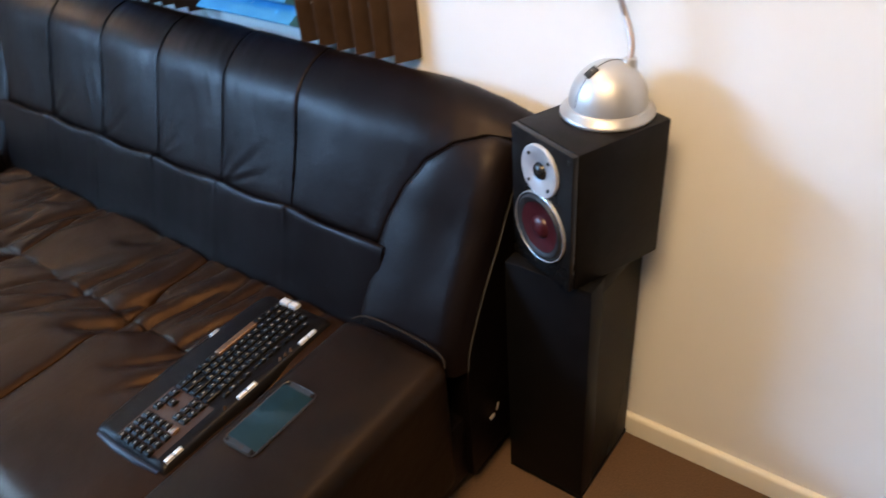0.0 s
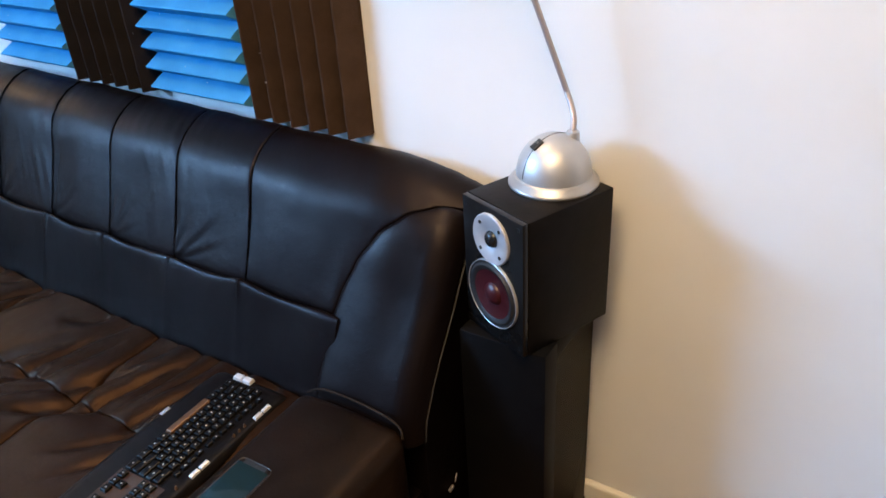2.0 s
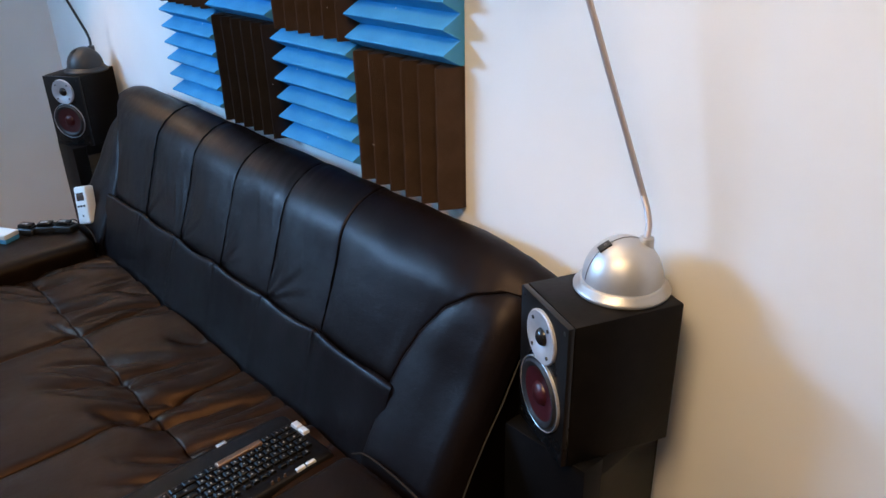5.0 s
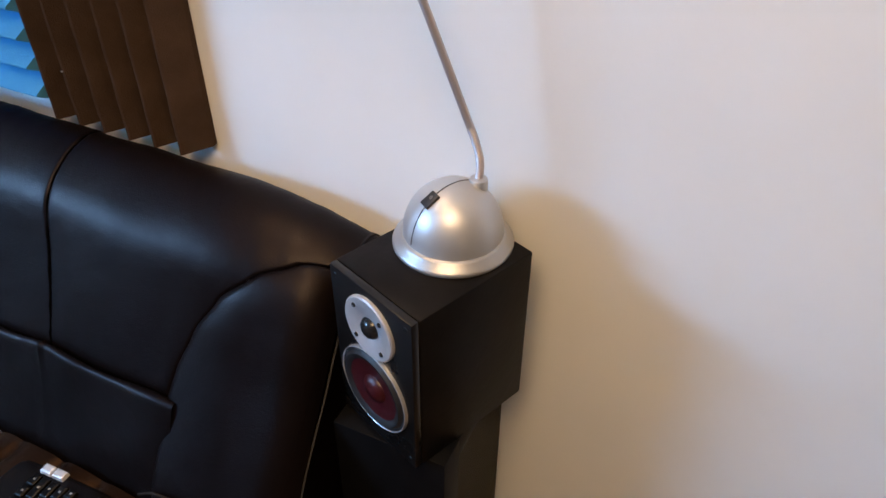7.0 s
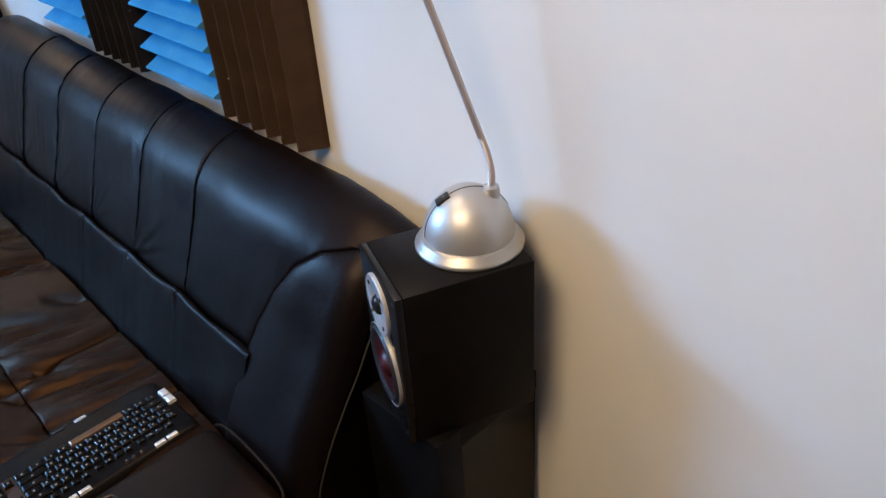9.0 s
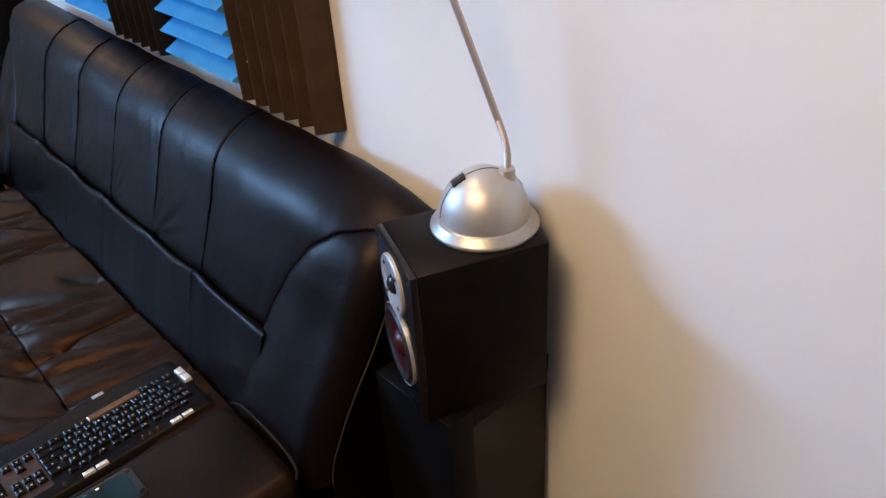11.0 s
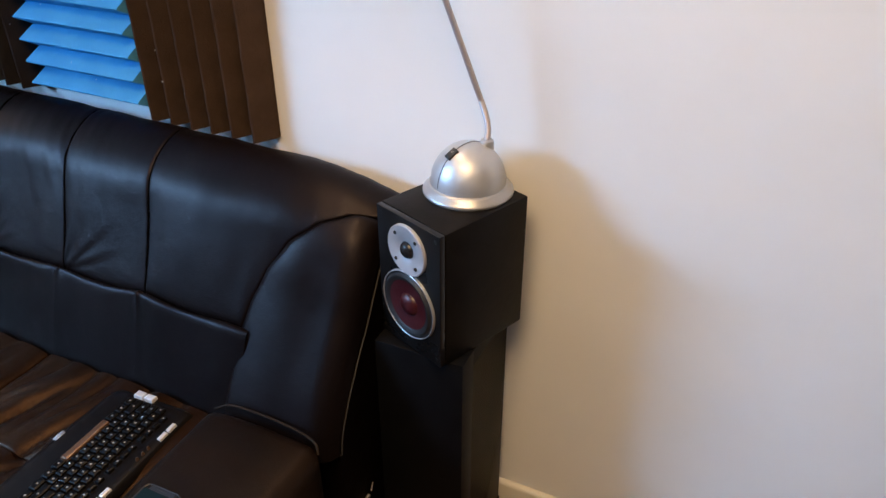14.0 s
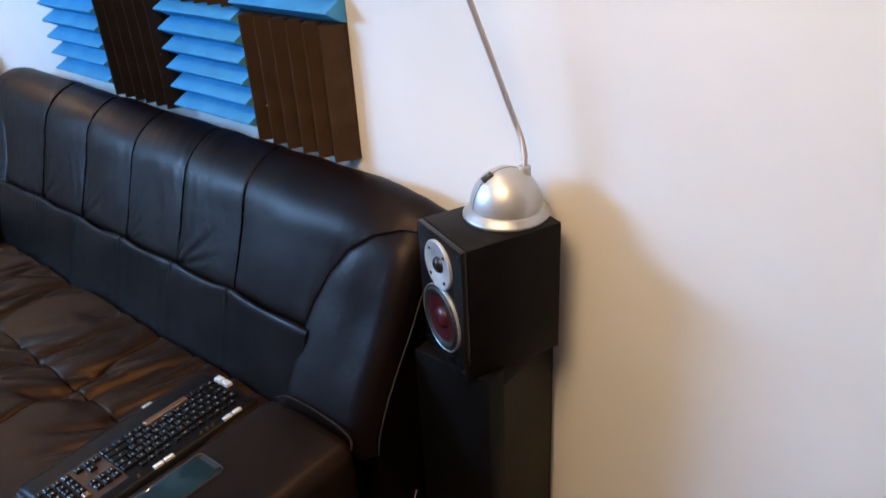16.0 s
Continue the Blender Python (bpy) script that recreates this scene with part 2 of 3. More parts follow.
def tube(points, radius, n=10, bm=None):
    """A round bar along points; radius is a number or one per point."""
    bm = bm or bmesh.new()
    pts = [Vector(p) for p in points]
    rad = radius if isinstance(radius, (list, tuple)) else [radius] * len(pts)
    rings, side = [], None
    for i, p in enumerate(pts):
        d = (pts[min(i + 1, len(pts) - 1)] - pts[max(i - 1, 0)]).normalized()
        if side is None:
            side = d.orthogonal().normalized()
        side = (side - d * side.dot(d)).normalized()
        up = d.cross(side)
        rings.append([bm.verts.new(p + rad[i] * (math.cos(2 * math.pi * k / n) * side + math.sin(2 * math.pi * k / n) * up)) for k in range(n)])
    for a, b in zip(rings, rings[1:]):
        for k in range(n):
            bm.faces.new((a[k], a[(k + 1) % n], b[(k + 1) % n], b[k]))
    bm.faces.new(rings[0][::-1])
    bm.faces.new(rings[-1])
    return bm


def curve_pts(pts, n):
    """n + 1 points along a smooth line through pts (tuples of any length)."""
    P = [Vector(p) for p in pts]
    P = [2 * P[0] - P[1]] + P + [2 * P[-1] - P[-2]]
    out, k = [], len(P) - 3
    for i in range(n + 1):
        f = i / n * k
        j = min(int(f), k - 1)
        t = f - j
        a, b, c, d = P[j], P[j + 1], P[j + 2], P[j + 3]
        out.append(0.5 * ((2 * b) + (c - a) * t + (2 * a - 5 * b + 4 * c - d) * t * t + (3 * b - a - 3 * c + d) * t ** 3))
    return out


def sheet(fn, nu, nv):
    """A grid of quads from fn(u, v), u and v from 0 to 1."""
    bm = bmesh.new()
    g = [[bm.verts.new(fn(i / nu, j / nv)) for j in range(nv + 1)] for i in range(nu + 1)]
    for i in range(nu):
        for j in range(nv):
            bm.faces.new((g[i][j], g[i + 1][j], g[i + 1][j + 1], g[i][j + 1]))
    return bm


def smoothstep(a, b, x):
    t = max(0.0, min(1.0, (x - a) / (b - a)))
    return t * t * (3 - 2 * t)


# ---- room ----
def structure(name, bm, material, label, smooth=False):
    return tagged(part(name, bm, material, smooth=smooth), label, name.split("_")[0], kind="structure")


structure("floor", box(WALL_W - 0.2, WALL_E + 0.2, WALL_S - 0.2, 0.2, -0.12, 0.0), "carpet", "short-pile brown carpet covering the floor")
structure("ceiling", box(WALL_W - 0.2, WALL_E + 0.2, WALL_S - 0.2, 0.2, TOP, TOP + 0.12), "ceiling", "plain white painted ceiling")
structure("wall_north", box(WALL_W - 0.2, WALL_E + 0.2, 0.0, 0.18, 0.0, TOP), "wall", "off-white painted wall behind the black sofa")
structure("wall_south", box(WALL_W - 0.2, WALL_E + 0.2, WALL_S - 0.18, WALL_S, 0.0, TOP), "far_wall", "unseen wall across the room, darkened to cut bounce light")
structure("wall_east", box(WALL_E, WALL_E + 0.18, WALL_S, 0.0, 0.0, TOP), "far_wall", "unseen side wall, darkened to cut bounce light")
bm = box(WALL_W - 0.18, WALL_W, WALL_S, WIN_Y - WIN_W / 2, 0, TOP)
box(WALL_W - 0.18, WALL_W, WIN_Y + WIN_W / 2, 0.0, 0, TOP, bm=bm)
box(WALL_W - 0.18, WALL_W, WIN_Y - WIN_W / 2, WIN_Y + WIN_W / 2, 0, WIN_Z - WIN_H / 2, bm=bm)
box(WALL_W - 0.18, WALL_W, WIN_Y - WIN_W / 2, WIN_Y + WIN_W / 2, WIN_Z + WIN_H / 2, TOP, bm=bm)
structure("wall_west", bm, "wall", "off-white painted wall with a window opening")
win = tagged(empty("window_1", pose(WALL_W - 0.12, WIN_Y, WIN_Z, 0, 0, 90), "white framed window letting in cool daylight", "window"), kind="structure")
bm = box(-WIN_W / 2, -WIN_W / 2 + 0.04, -0.025, 0.025, -WIN_H / 2, WIN_H / 2, 0.004)
box(WIN_W / 2 - 0.04, WIN_W / 2, -0.025, 0.025, -WIN_H / 2, WIN_H / 2, 0.004, bm=bm)
box(-WIN_W / 2 + 0.04, WIN_W / 2 - 0.04, -0.025, 0.025, -WIN_H / 2, -WIN_H / 2 + 0.04, 0.004, bm=bm)
box(-WIN_W / 2 + 0.04, WIN_W / 2 - 0.04, -0.025, 0.025, WIN_H / 2 - 0.04, WIN_H / 2, 0.004, bm=bm)
part("window_frame", bm, "frame", win)
pane = part("pane", box(-WIN_W / 2 + 0.04, WIN_W / 2 - 0.04, -0.003, 0.003, -WIN_H / 2 + 0.04, WIN_H / 2 - 0.04), "glass", win)
pane.visible_shadow = False


def skirting(x0, x1):
    """A board with a rounded top edge along the back wall."""
    prof = [(0, 0), (-0.014, 0), (-0.014, 0.05), (-0.0125, 0.0555), (-0.009, 0.0590), (-0.004, 0.0605), (0, 0.061)]
    bm = bmesh.new()
    a = [bm.verts.new((x0, y - 0.0005, z)) for y, z in prof]
    b = [bm.verts.new((x1, y - 0.0005, z)) for y, z in prof]
    for i in range(len(prof) - 1):
        bm.faces.new((a[i], b[i], b[i + 1], a[i + 1]))
    bm.faces.new(a)
    bm.faces.new(b[::-1])
    return bm


tagged(part("baseboard", skirting(WALL_W, WALL_E), "skirting"), "low cream painted skirting board along the wall", "skirting", kind="structure")

light = empty("ceiling_light", pose(0.8, -1.4, TOP), "square flush ceiling light with warm white diffuser", "ceiling lamp")
bm = box(-0.49, -0.452, -0.49, 0.49, -0.03, -0.0005, 0.004)
box(0.452, 0.49, -0.49, 0.49, -0.03, -0.0005, 0.004, bm=bm)
box(-0.452, 0.452, -0.49, -0.452, -0.03, -0.0005, 0.004, bm=bm)
box(-0.452, 0.452, 0.452, 0.49, -0.03, -0.0005, 0.004, bm=bm)
part("frame", bm, "frame", light)
part("diffuser", box(-0.45, 0.45, -0.45, 0.45, -0.024, -0.002), "shade", light, "glowing warm diffuser")


# ---- sofa ----
SOFA_R, SOFA_L = 0.336, -1.645
CX = (SOFA_R + SOFA_L) / 2
UP = [(-0.316, 0.572), (-0.308, 0.605), (-0.282, 0.66), (-0.245, 0.735), (-0.208, 0.806), (-0.159, 0.849), (-0.104, 0.871), (-0.060, 0.866), (-0.034, 0.832), (-0.026, 0.80), (-0.024, 0.60)]
WING = [(-0.405, 0.40), (-0.395, 0.45), (-0.362, 0.52), (-0.318, 0.60), (-0.278, 0.67), (-0.245, 0.74), (-0.207, 0.808), (-0.159, 0.849), (-0.104, 0.871), (-0.060, 0.866), (-0.034, 0.832), (-0.026, 0.80), (-0.024, 0.60)]
LUMBAR = [(-0.308, 0.574), (-0.313, 0.592), (-0.320, 0.598), (-0.328, 0.591), (-0.340, 0.558), (-0.360, 0.50), (-0.380, 0.44), (-0.400, 0.39), (-0.41, 0.36)]


def along(prof, n=200):
    pts = curve_pts([(0, *p) for p in prof], n)
    return pts


UPC, WINGC, LUMC = along(UP), along(WING), along(LUMBAR)


def on(curve, v):
    """Point and outward normal on a profile at v from 0 to 1."""
    f = v * (len(curve) - 1)
    i = min(int(f), len(curve) - 2)
    p = curve[i].lerp(curve[i + 1], f - i)
    d = (curve[min(i + 2, len(curve) - 1)] - curve[max(i - 1, 0)]).normalized()
    n = Vector((0, -d.z, d.y))
    return p, n


def end_drop(x):
    """How far the backrest rounds down towards its two ends."""
    e = max(0.0, abs(x - CX) - (SOFA_R - CX - 0.26)) / 0.26
    return (0.045 if x > CX else 0.022) * e ** 2.4


def shrink(p, x):
    d = (end_drop(x) - 0.046 * (SOFA_R - x) / (SOFA_R - SOFA_L)) * smoothstep(0.5, 0.9, p.z)
    return Vector((x, p.y + d * 0.25, p.z - d))


sofa = empty("sofa", pose(0, 0, 0), "black leather sofa with a channelled backrest and low arms", "sofa")
SEAMS = [0.088 - i * (0.088 + 1.397) / 6 - (0.010 if i == 1 else 0) for i in range(7)]


def wing_edge(z):
    """x of the curved seam between the last channel and the end wing."""
    pts = [(0.36, 0.080), (0.59, 0.088), (0.64, 0.098), (0.70, 0.122), (0.76, 0.160), (0.81, 0.212), (0.84, 0.265), (0.858, 0.336)]
    for (z0, x0), (z1, x1) in zip(pts, pts[1:]):
        if z <= z1:
            return x0 + (x1 - x0) * smoothstep(0, 1, (z - z0) / (z1 - z0)) * 0.35 + (x1 - x0) * 0.65 * max(0, (z - z0) / (z1 - z0))
    return 0.336


def lean(z):
    """The channel seams drift away from the near end towards the top roll."""
    return 0.030 * smoothstep(0.60, 0.87, z)


def make_creases():
    """Creases that fan out from the lower corner of each channel: angle, reach and depth."""
    rnd = random.Random(11)
    return [[(radians(28 + 17 * k + rnd.uniform(-7, 7)), rnd.uniform(0.12, 0.21), rnd.uniform(0.0014, 0.0030)) for k in range(4)] for _ in range(6)]


CREASES = make_creases()


def channel(i):
    """One upright channel of the backrest between two seams."""
    a, b = SEAMS[i], SEAMS[i + 1]

    def fn(u, v):
        p, n = on(UPC, v)
        front = v < 0.60
        drift = lean(p.z if front else 0.9)
        x0, x1 = a - (drift if i else 0), b - (drift if i < 5 else 0)
        if i == 0:
            x0 = wing_edge(p.z) if front else SOFA_R
        if i == 5:
            x1 = 2 * CX - (wing_edge(p.z) if front else SOFA_R)
        u = 0.5 - 0.5 * math.cos(math.pi * u)
        x = x0 + (x1 - x0) * u
        d = min(u * abs(x1 - x0), (1 - u) * abs(x1 - x0))
        puff = 0.0040 * (1 - math.exp(-d / 0.05)) - 0.0022 * math.exp(-(d / 0.0020) ** 2)
        fade = 1 - smoothstep(0.58, 0.72, v)
        puff *= 0.25 + 0.75 * fade if i not in (0, 5) else 0.3 + 0.7 * fade
        puff -= 0.006 * math.exp(-(v / 0.04) ** 2)
        wr = noise.noise((x * 9 + i * 3, p.z * 5, 2.0)) * 0.004
        wr += noise.noise((x * 30, p.z * 9 + i, 5.0)) * 0.0022 * math.exp(-(d / 0.05))
        worn = max(0.0, noise.noise((x * 3.5, p.z * 4, 8.0)) + 0.25)
        wr += noise.noise((x * 48 + p.z * 22, p.z * 9, i * 2.0)) * 0.0022 * worn
        if 0 < i < 5:
            for a_, reach, deep in CREASES[i]:
                px, pz = (x - x1) * math.cos(a_) + (p.z - 0.585) * math.sin(a_), (p.z - 0.585) * math.cos(a_) - (x - x1) * math.sin(a_)
                if 0 < px < reach:
                    wr -= deep * math.sin(math.pi * (px / reach) ** 0.6) * (math.exp(-(pz / 0.005) ** 2) - 0.6 * math.exp(-((pz - 0.012) / 0.008) ** 2))
        q = shrink(p, x)
        return q + n * (puff - 0.008 + wr)

    return sheet(fn, 44, 84)


for i in range(6):
    part("back_channel", channel(i), "leather", sofa, angle=80)
for x in SEAMS[1:6]:
    line = []
    for k in range(60):
        p, n = on(UPC, 0.03 + 0.60 * k / 59)
        line.append(shrink(p, x - lean(p.z if k < 57 else 0.9)) + n * (-0.0080 + 0.0010 * math.sin(k * 0.9) + noise.noise((x * 9, p.z * 5, 2.0)) * 0.004))
    part("back_seam", tube(line, [0.0019 + 0.0004 * math.sin(k * 1.7) for k in range(60)], 6), "seam_thread", sofa, "dark sunken stitched seam")


def wing(side):
    """The rounded end of the backrest outside the curved seam, with its flat side."""
    def fn(u, v):
        p, n = on(WINGC, v)
        x0 = wing_edge(p.z) if v < 0.66 else 0.336
        rear = smoothstep(0.60, 0.72, v)
        x = x0 + (SOFA_R - x0) * u
        d = (x - x0)
        r = 1 - u
        puff = 0.010 * (1 - math.exp(-d / 0.03)) - 0.006 * math.exp(-(d / 0.005) ** 2)
        edge = max(0.0, 1 - (SOFA_R - x) / 0.055)
        puff -= 0.045 * (1 - math.sqrt(max(0.0, 1 - edge * edge)))
        puff *= 1 - rear
        puff += noise.noise((x * 10, p.z * 6, 7.0)) * 0.004
        q = shrink(p, x)
        q = q + n * (puff - 0.006)
        if side < 0:
            q.x = 2 * CX - q.x
        return q

    return sheet(fn, 36, 90)


def end_cap(side):
    """The upright side panel of the backrest."""
    bm = bmesh.new()
    pts = []
    for k in range(60):
        p, n = on(WINGC, k / 59)
        q = shrink(p, SOFA_R) - n * (0.050 if k / 59 < 0.62 else 0.006)
        pts.append((q.y, q.z))
    pts += [(-0.024, 0.06), (-0.36, 0.06)]
    xs = (SOFA_R - 0.004, SOFA_R - 0.05)
    rings = []
    for x in xs:
        xx = x if side > 0 else 2 * CX - x
        rings.append([bm.verts.new((xx, y, z)) for y, z in pts])
    bm.faces.new(rings[0])
    bm.faces.new(rings[1][::-1])
    for i in range(len(pts)):
        j = (i + 1) % len(pts)
        bm.faces.new((rings[0][i], rings[0][j], rings[1][j], rings[1][i]))
    return bm


for side in (1, -1):
    part("back_wing", wing(side), "leather", sofa, angle=80)
    part("back_end", end_cap(side), "leather", sofa)
    pip = []
    for k in range(50):
        p, n = on(WINGC, k / 49 * 0.6)
        q = shrink(p, SOFA_R) - n * 0.047
        pip.append((SOFA_R + 0.001 if side > 0 else 2 * CX - SOFA_R - 0.001, q.y, q.z))
    part("back_piping", tube(pip, 0.0018, 6), "thread", sofa, "thin grey stitched piping")


def lumbar(i):
    """The padded lower strip under the channels, gathered at each seam."""
    a, b = SEAMS[i] + (0.026 if i == 0 else 0), SEAMS[i + 1] - (0.026 if i == 5 else 0)

    def fn(u, v):
        p, n = on(LUMC, v)
        u = 0.5 - 0.5 * math.cos(math.pi * u)
        x = a + (b - a) * u
        d = min(u, 1 - u) * abs(b - a)
        crest = math.exp(-((v - 0.22) / 0.2) ** 2)
        if (i == 0 and u < 0.5) or (i == 5 and u > 0.5):
            d = 0.5 * abs(b - a)
        lift = (0.009 * math.exp(-(d / 0.06) ** 2) - 0.003) * crest
        puff = (0.0018 * math.exp(-((d - 0.010) / 0.007) ** 2) - 0.0012 * math.exp(-(d / 0.004) ** 2)) * math.exp(-((v - 0.26) / 0.2) ** 2)
        fold = noise.noise((x * 26, v * 3.0, 3.0)) * 0.003 * math.exp(-d / 0.05) + noise.noise((x * 8, v * 2.0, 9.0)) * 0.005
        q = p + n * (puff + fold)
        return Vector((x, q.y, q.z + lift + 0.001 * math.sin(i * 2.1)))

    return sheet(fn, 40, 44)


for i in range(6):
    part("lumbar_pad", lumbar(i), "leather", sofa, angle=80)


SEAT_SEAMS = [0.075, -0.42, -0.90, -1.384]
SEAM_Y, SEAT_F, SEAT_B = -0.638, -1.09, -0.40


def make_folds():
    """Gathers that run out from the seat's long seam and from under the backrest."""
    rnd = random.Random(4)
    out = []
    x = -1.38
    while x < 0.05:
        for fy, ang, n in ((SEAM_Y + 0.004, 62, 1), (SEAM_Y - 0.004, 222, 1), (SEAT_B - 0.01, 246, 1)):
            if rnd.random() < 0.85:
                a = radians(ang + rnd.uniform(-20, 20))
                out.append((x + rnd.uniform(-0.03, 0.03), fy, math.cos(a), math.sin(a), rnd.uniform(0.10, 0.22), rnd.uniform(0.013, 0.026), rnd.uniform(0.007, 0.017), rnd.uniform(-0.03, 0.03)))
        x += rnd.uniform(0.06, 0.10)
    return out


FOLDS = make_folds()


def seat_height(x, y, seams_x, seam_y):
    """Puckered seat: two rows of pads with gathers running out from the seam."""
    dx = min(abs(x - s) for s in seams_x)
    dy = abs(y - seam_y)
    z = 0.398
    z += 0.012 * (1 - math.exp(-dx / 0.05)) + 0.014 * (1 - math.exp(-dy / 0.10))
    z -= 0.006 * math.exp(-(dx / 0.009) ** 2)
    for fx, fy, ca, sa, length, wide, deep, curl in FOLDS:
        px, py = x - fx, y - fy
        t = px * ca + py * sa
        if -0.04 < t < length + 0.04:
            k = t / length
            q = py * ca - px * sa - curl * k * k
            if abs(q) < wide * 5:
                fade = smoothstep(-0.25, 0.12, k) * (1 - smoothstep(0.45, 1.2, k))
                z -= deep * fade * (0.75 * math.exp(-(q / wide) ** 2) + 0.45 * math.exp(-(q / (wide * 0.4)) ** 2) - 0.35 * math.exp(-((q - wide * 2.2) / (wide * 1.7)) ** 2))
    z += 0.006 * noise.noise((x * 5, y * 5, 11.0)) + 0.0012 * noise.noise((x * 18, y * 18, 12.0))
    return z


def seat_pad(x0, x1, y0, y1, front):
    """A pad whose edges turn straight down into the seams."""
    nu, nv = max(20, int(abs(x1 - x0) / 0.005)), int(abs(y1 - y0) / 0.005)

    def fn(u, v):
        uu = min(1.0, max(0.0, (u - 1 / nu) / (1 - 2 / nu)))
        vv = min(1.0, max(0.0, (v - 1 / nv) / (1 - 2 / nv)))
        x, y = x0 + (x1 - x0) * uu, y0 + (y1 - y0) * vv
        z = seat_height(x, y, SEAT_SEAMS, SEAM_Y)
        if front:
            e = max(0.0, 1 - vv / 0.16)
            z -= 0.08 * (1 - math.sqrt(max(0.0, 1 - e * e)))
        if u in (0, 1) or v in (0, 1):
            z -= 0.10 if front and v == 0 else 0.016
        return Vector((x, y, z))

    return sheet(fn, nu, nv)


for a, b in zip(SEAT_SEAMS, SEAT_SEAMS[1:]):
    part("seat_pad", seat_pad(a - 0.0012, b + 0.0012, SEAM_Y + 0.0016, SEAT_B, False), "warm_lit_seat_leather", sofa, angle=80)
    part("seat_pad", seat_pad(a - 0.0012, b + 0.0012, SEAT_F, SEAM_Y - 0.0016, True), "warm_lit_seat_leather", sofa, angle=80)
part("base", box(SOFA_L + 0.02, SOFA_R - 0.02, -1.05, -0.06, 0.05, 0.24, 0.01), "leather", sofa)
part("back_frame", box(SOFA_L + 0.01, SOFA_R - 0.052, -0.26, -0.03, 0.05, 0.60, 0.01), "leather", sofa)
for x in (SOFA_R - 0.10, SOFA_L + 0.10):
    for y in (-0.98, -0.14):
        part("foot", lathe([(0, 0), (0.022, 0), (0.026, 0.01), (0.030, 0.06), (0, 0.06)], 20, m=pose(x, y, 0)), "black_plastic", sofa)


def arm(side):
    """A low padded arm with a flat, softly crowned top."""
    x0, x1, y0, y1, zt = 0.070, 0.338, -1.085, -0.412, 0.456
    bm = box(x0, x1, y0, y1, 0.10, zt, 0.030, 5)
    bmesh.ops.subdivide_edges(bm, edges=[e for e in bm.edges if e.calc_length() > 0.15], cuts=14, use_grid_fill=True)
    for v in bm.verts:
        if v.co.z > 0.40:
            u, w = (v.co.x - x0) / (x1 - x0), (v.co.y - y0) / (y1 - y0)
            v.co.z += 0.010 * math.sin(math.pi * max(0, min(1, u))) + 0.010 * w + 0.003 * noise.noise((v.co.x * 14, v.co.y * 14, 3))
            v.co.z -= 0.05 * max(0, (0.18 - w)) ** 2 * 12
        if side < 0:
            v.co.x = 2 * CX - v.co.x
    return bm


for side in (1, -1):
    a = part("arm", arm(side), "warm_lit_arm_leather", sofa, angle=60)
    xs = [0.078, 0.12, 0.20, 0.28, 0.318, 0.330]
    zs = [0.452, 0.474, 0.479, 0.474, 0.464, 0.450]
    ys = [-0.408, -0.405, -0.405, -0.407, -0.412, -0.422]
    pts = [(x if side > 0 else 2 * CX - x, y, z) for x, y, z in zip(xs, ys, zs)]
    part("arm_piping", tube(curve_pts(pts, 30), 0.0024, 8), "piping", a, "brown rolled leather piping")


# ---- acoustic foam ----
FW, FH, RIDGES, DEEP = 0.338, 0.312, 6, 0.058


def ridge_mesh(pitch, length, material):
    """One wedge of foam along z, its foot from 0 to pitch along -x."""
    bm = bmesh.new()
    prof = [(0, 0.008), (0, 0.011), (pitch * 0.45, DEEP - 0.002), (pitch * 0.5, DEEP), (pitch * 0.55, DEEP - 0.002), (pitch, 0.011), (pitch, 0.008)]
    rows = []
    for j in range(13):
        c = length * j / 12
        rows.append([bm.verts.new((-a, -d - (0.0014 * noise.noise((a * 60, c * 40, pitch * 100)) if d > 0.012 else 0), c)) for a, d in prof])
    for r, q in zip(rows, rows[1:]):
        for i in range(len(prof)):
            j = (i + 1) % len(prof)
            bm.faces.new((r[i], r[j], q[j], q[i]))
    bm.faces.new(rows[0])
    bm.faces.new(rows[-1][::-1])
    bmesh.ops.recalc_face_normals(bm, faces=bm.faces)
    me = bpy.data.meshes.new("ridge")
    bm.to_mesh(me)
    bm.free()
    me.materials.append(M[material])
    return me


RIDGE = {k: ridge_mesh(FW / RIDGES, FH, k + "_foam") for k in ("brown", "charcoal")}
RIDGE["blue"] = ridge_mesh(FH / RIDGES, FW, "blue_foam")


def acoustic_panel(x, z, colour):
    """A square of foam with six wedge ridges; origin at its lower right corner on the wall."""
    brown = colour != "blue"
    word, way = {"brown": "dark brown", "charcoal": "charcoal black", "blue": "bright blue"}[colour], "upright" if brown else "level"
    pn = empty("acoustic_panel", pose(x, -0.001, z), f"{word} acoustic foam square with {way} wedge ridges on the wall", "acoustic panel", "foam squares on the wall")
    part("backing", box(-FW, 0, -0.008, 0, 0, FH), colour + "_foam", pn, smooth=False)
    for k in range(RIDGES):
        ob = new("ridge", RIDGE[colour])
        ob.parent = pn
        ob.matrix_local = pose(-FW * k / RIDGES, 0, 0) if brown else pose(-FW, 0, FH * k / RIDGES, 0, 90, 0)
    for k in range(7):
        bm = bmesh.new()
        a, c = random.uniform(0.02, FW - 0.02), random.uniform(0.02, FH - 0.02)
        w = (a if brown else c) / ((FW if brown else FH) / RIDGES) % 1
        d = 0.011 + (DEEP - 0.012) * (1 - abs(w - 0.5) * 2)
        box(-a - 0.0009, -a + 0.0009, -d - 0.0022, -d + 0.0005, c - 0.0006, c + 0.0010, bm=bm)
        part("lint", bm, "lint", pn, "tiny pale lint speck")


FOAM_X = [0.0, -0.342, -0.694, -1.036]
FOAM_Z = [0.864, 0.876, 0.880, 0.890]
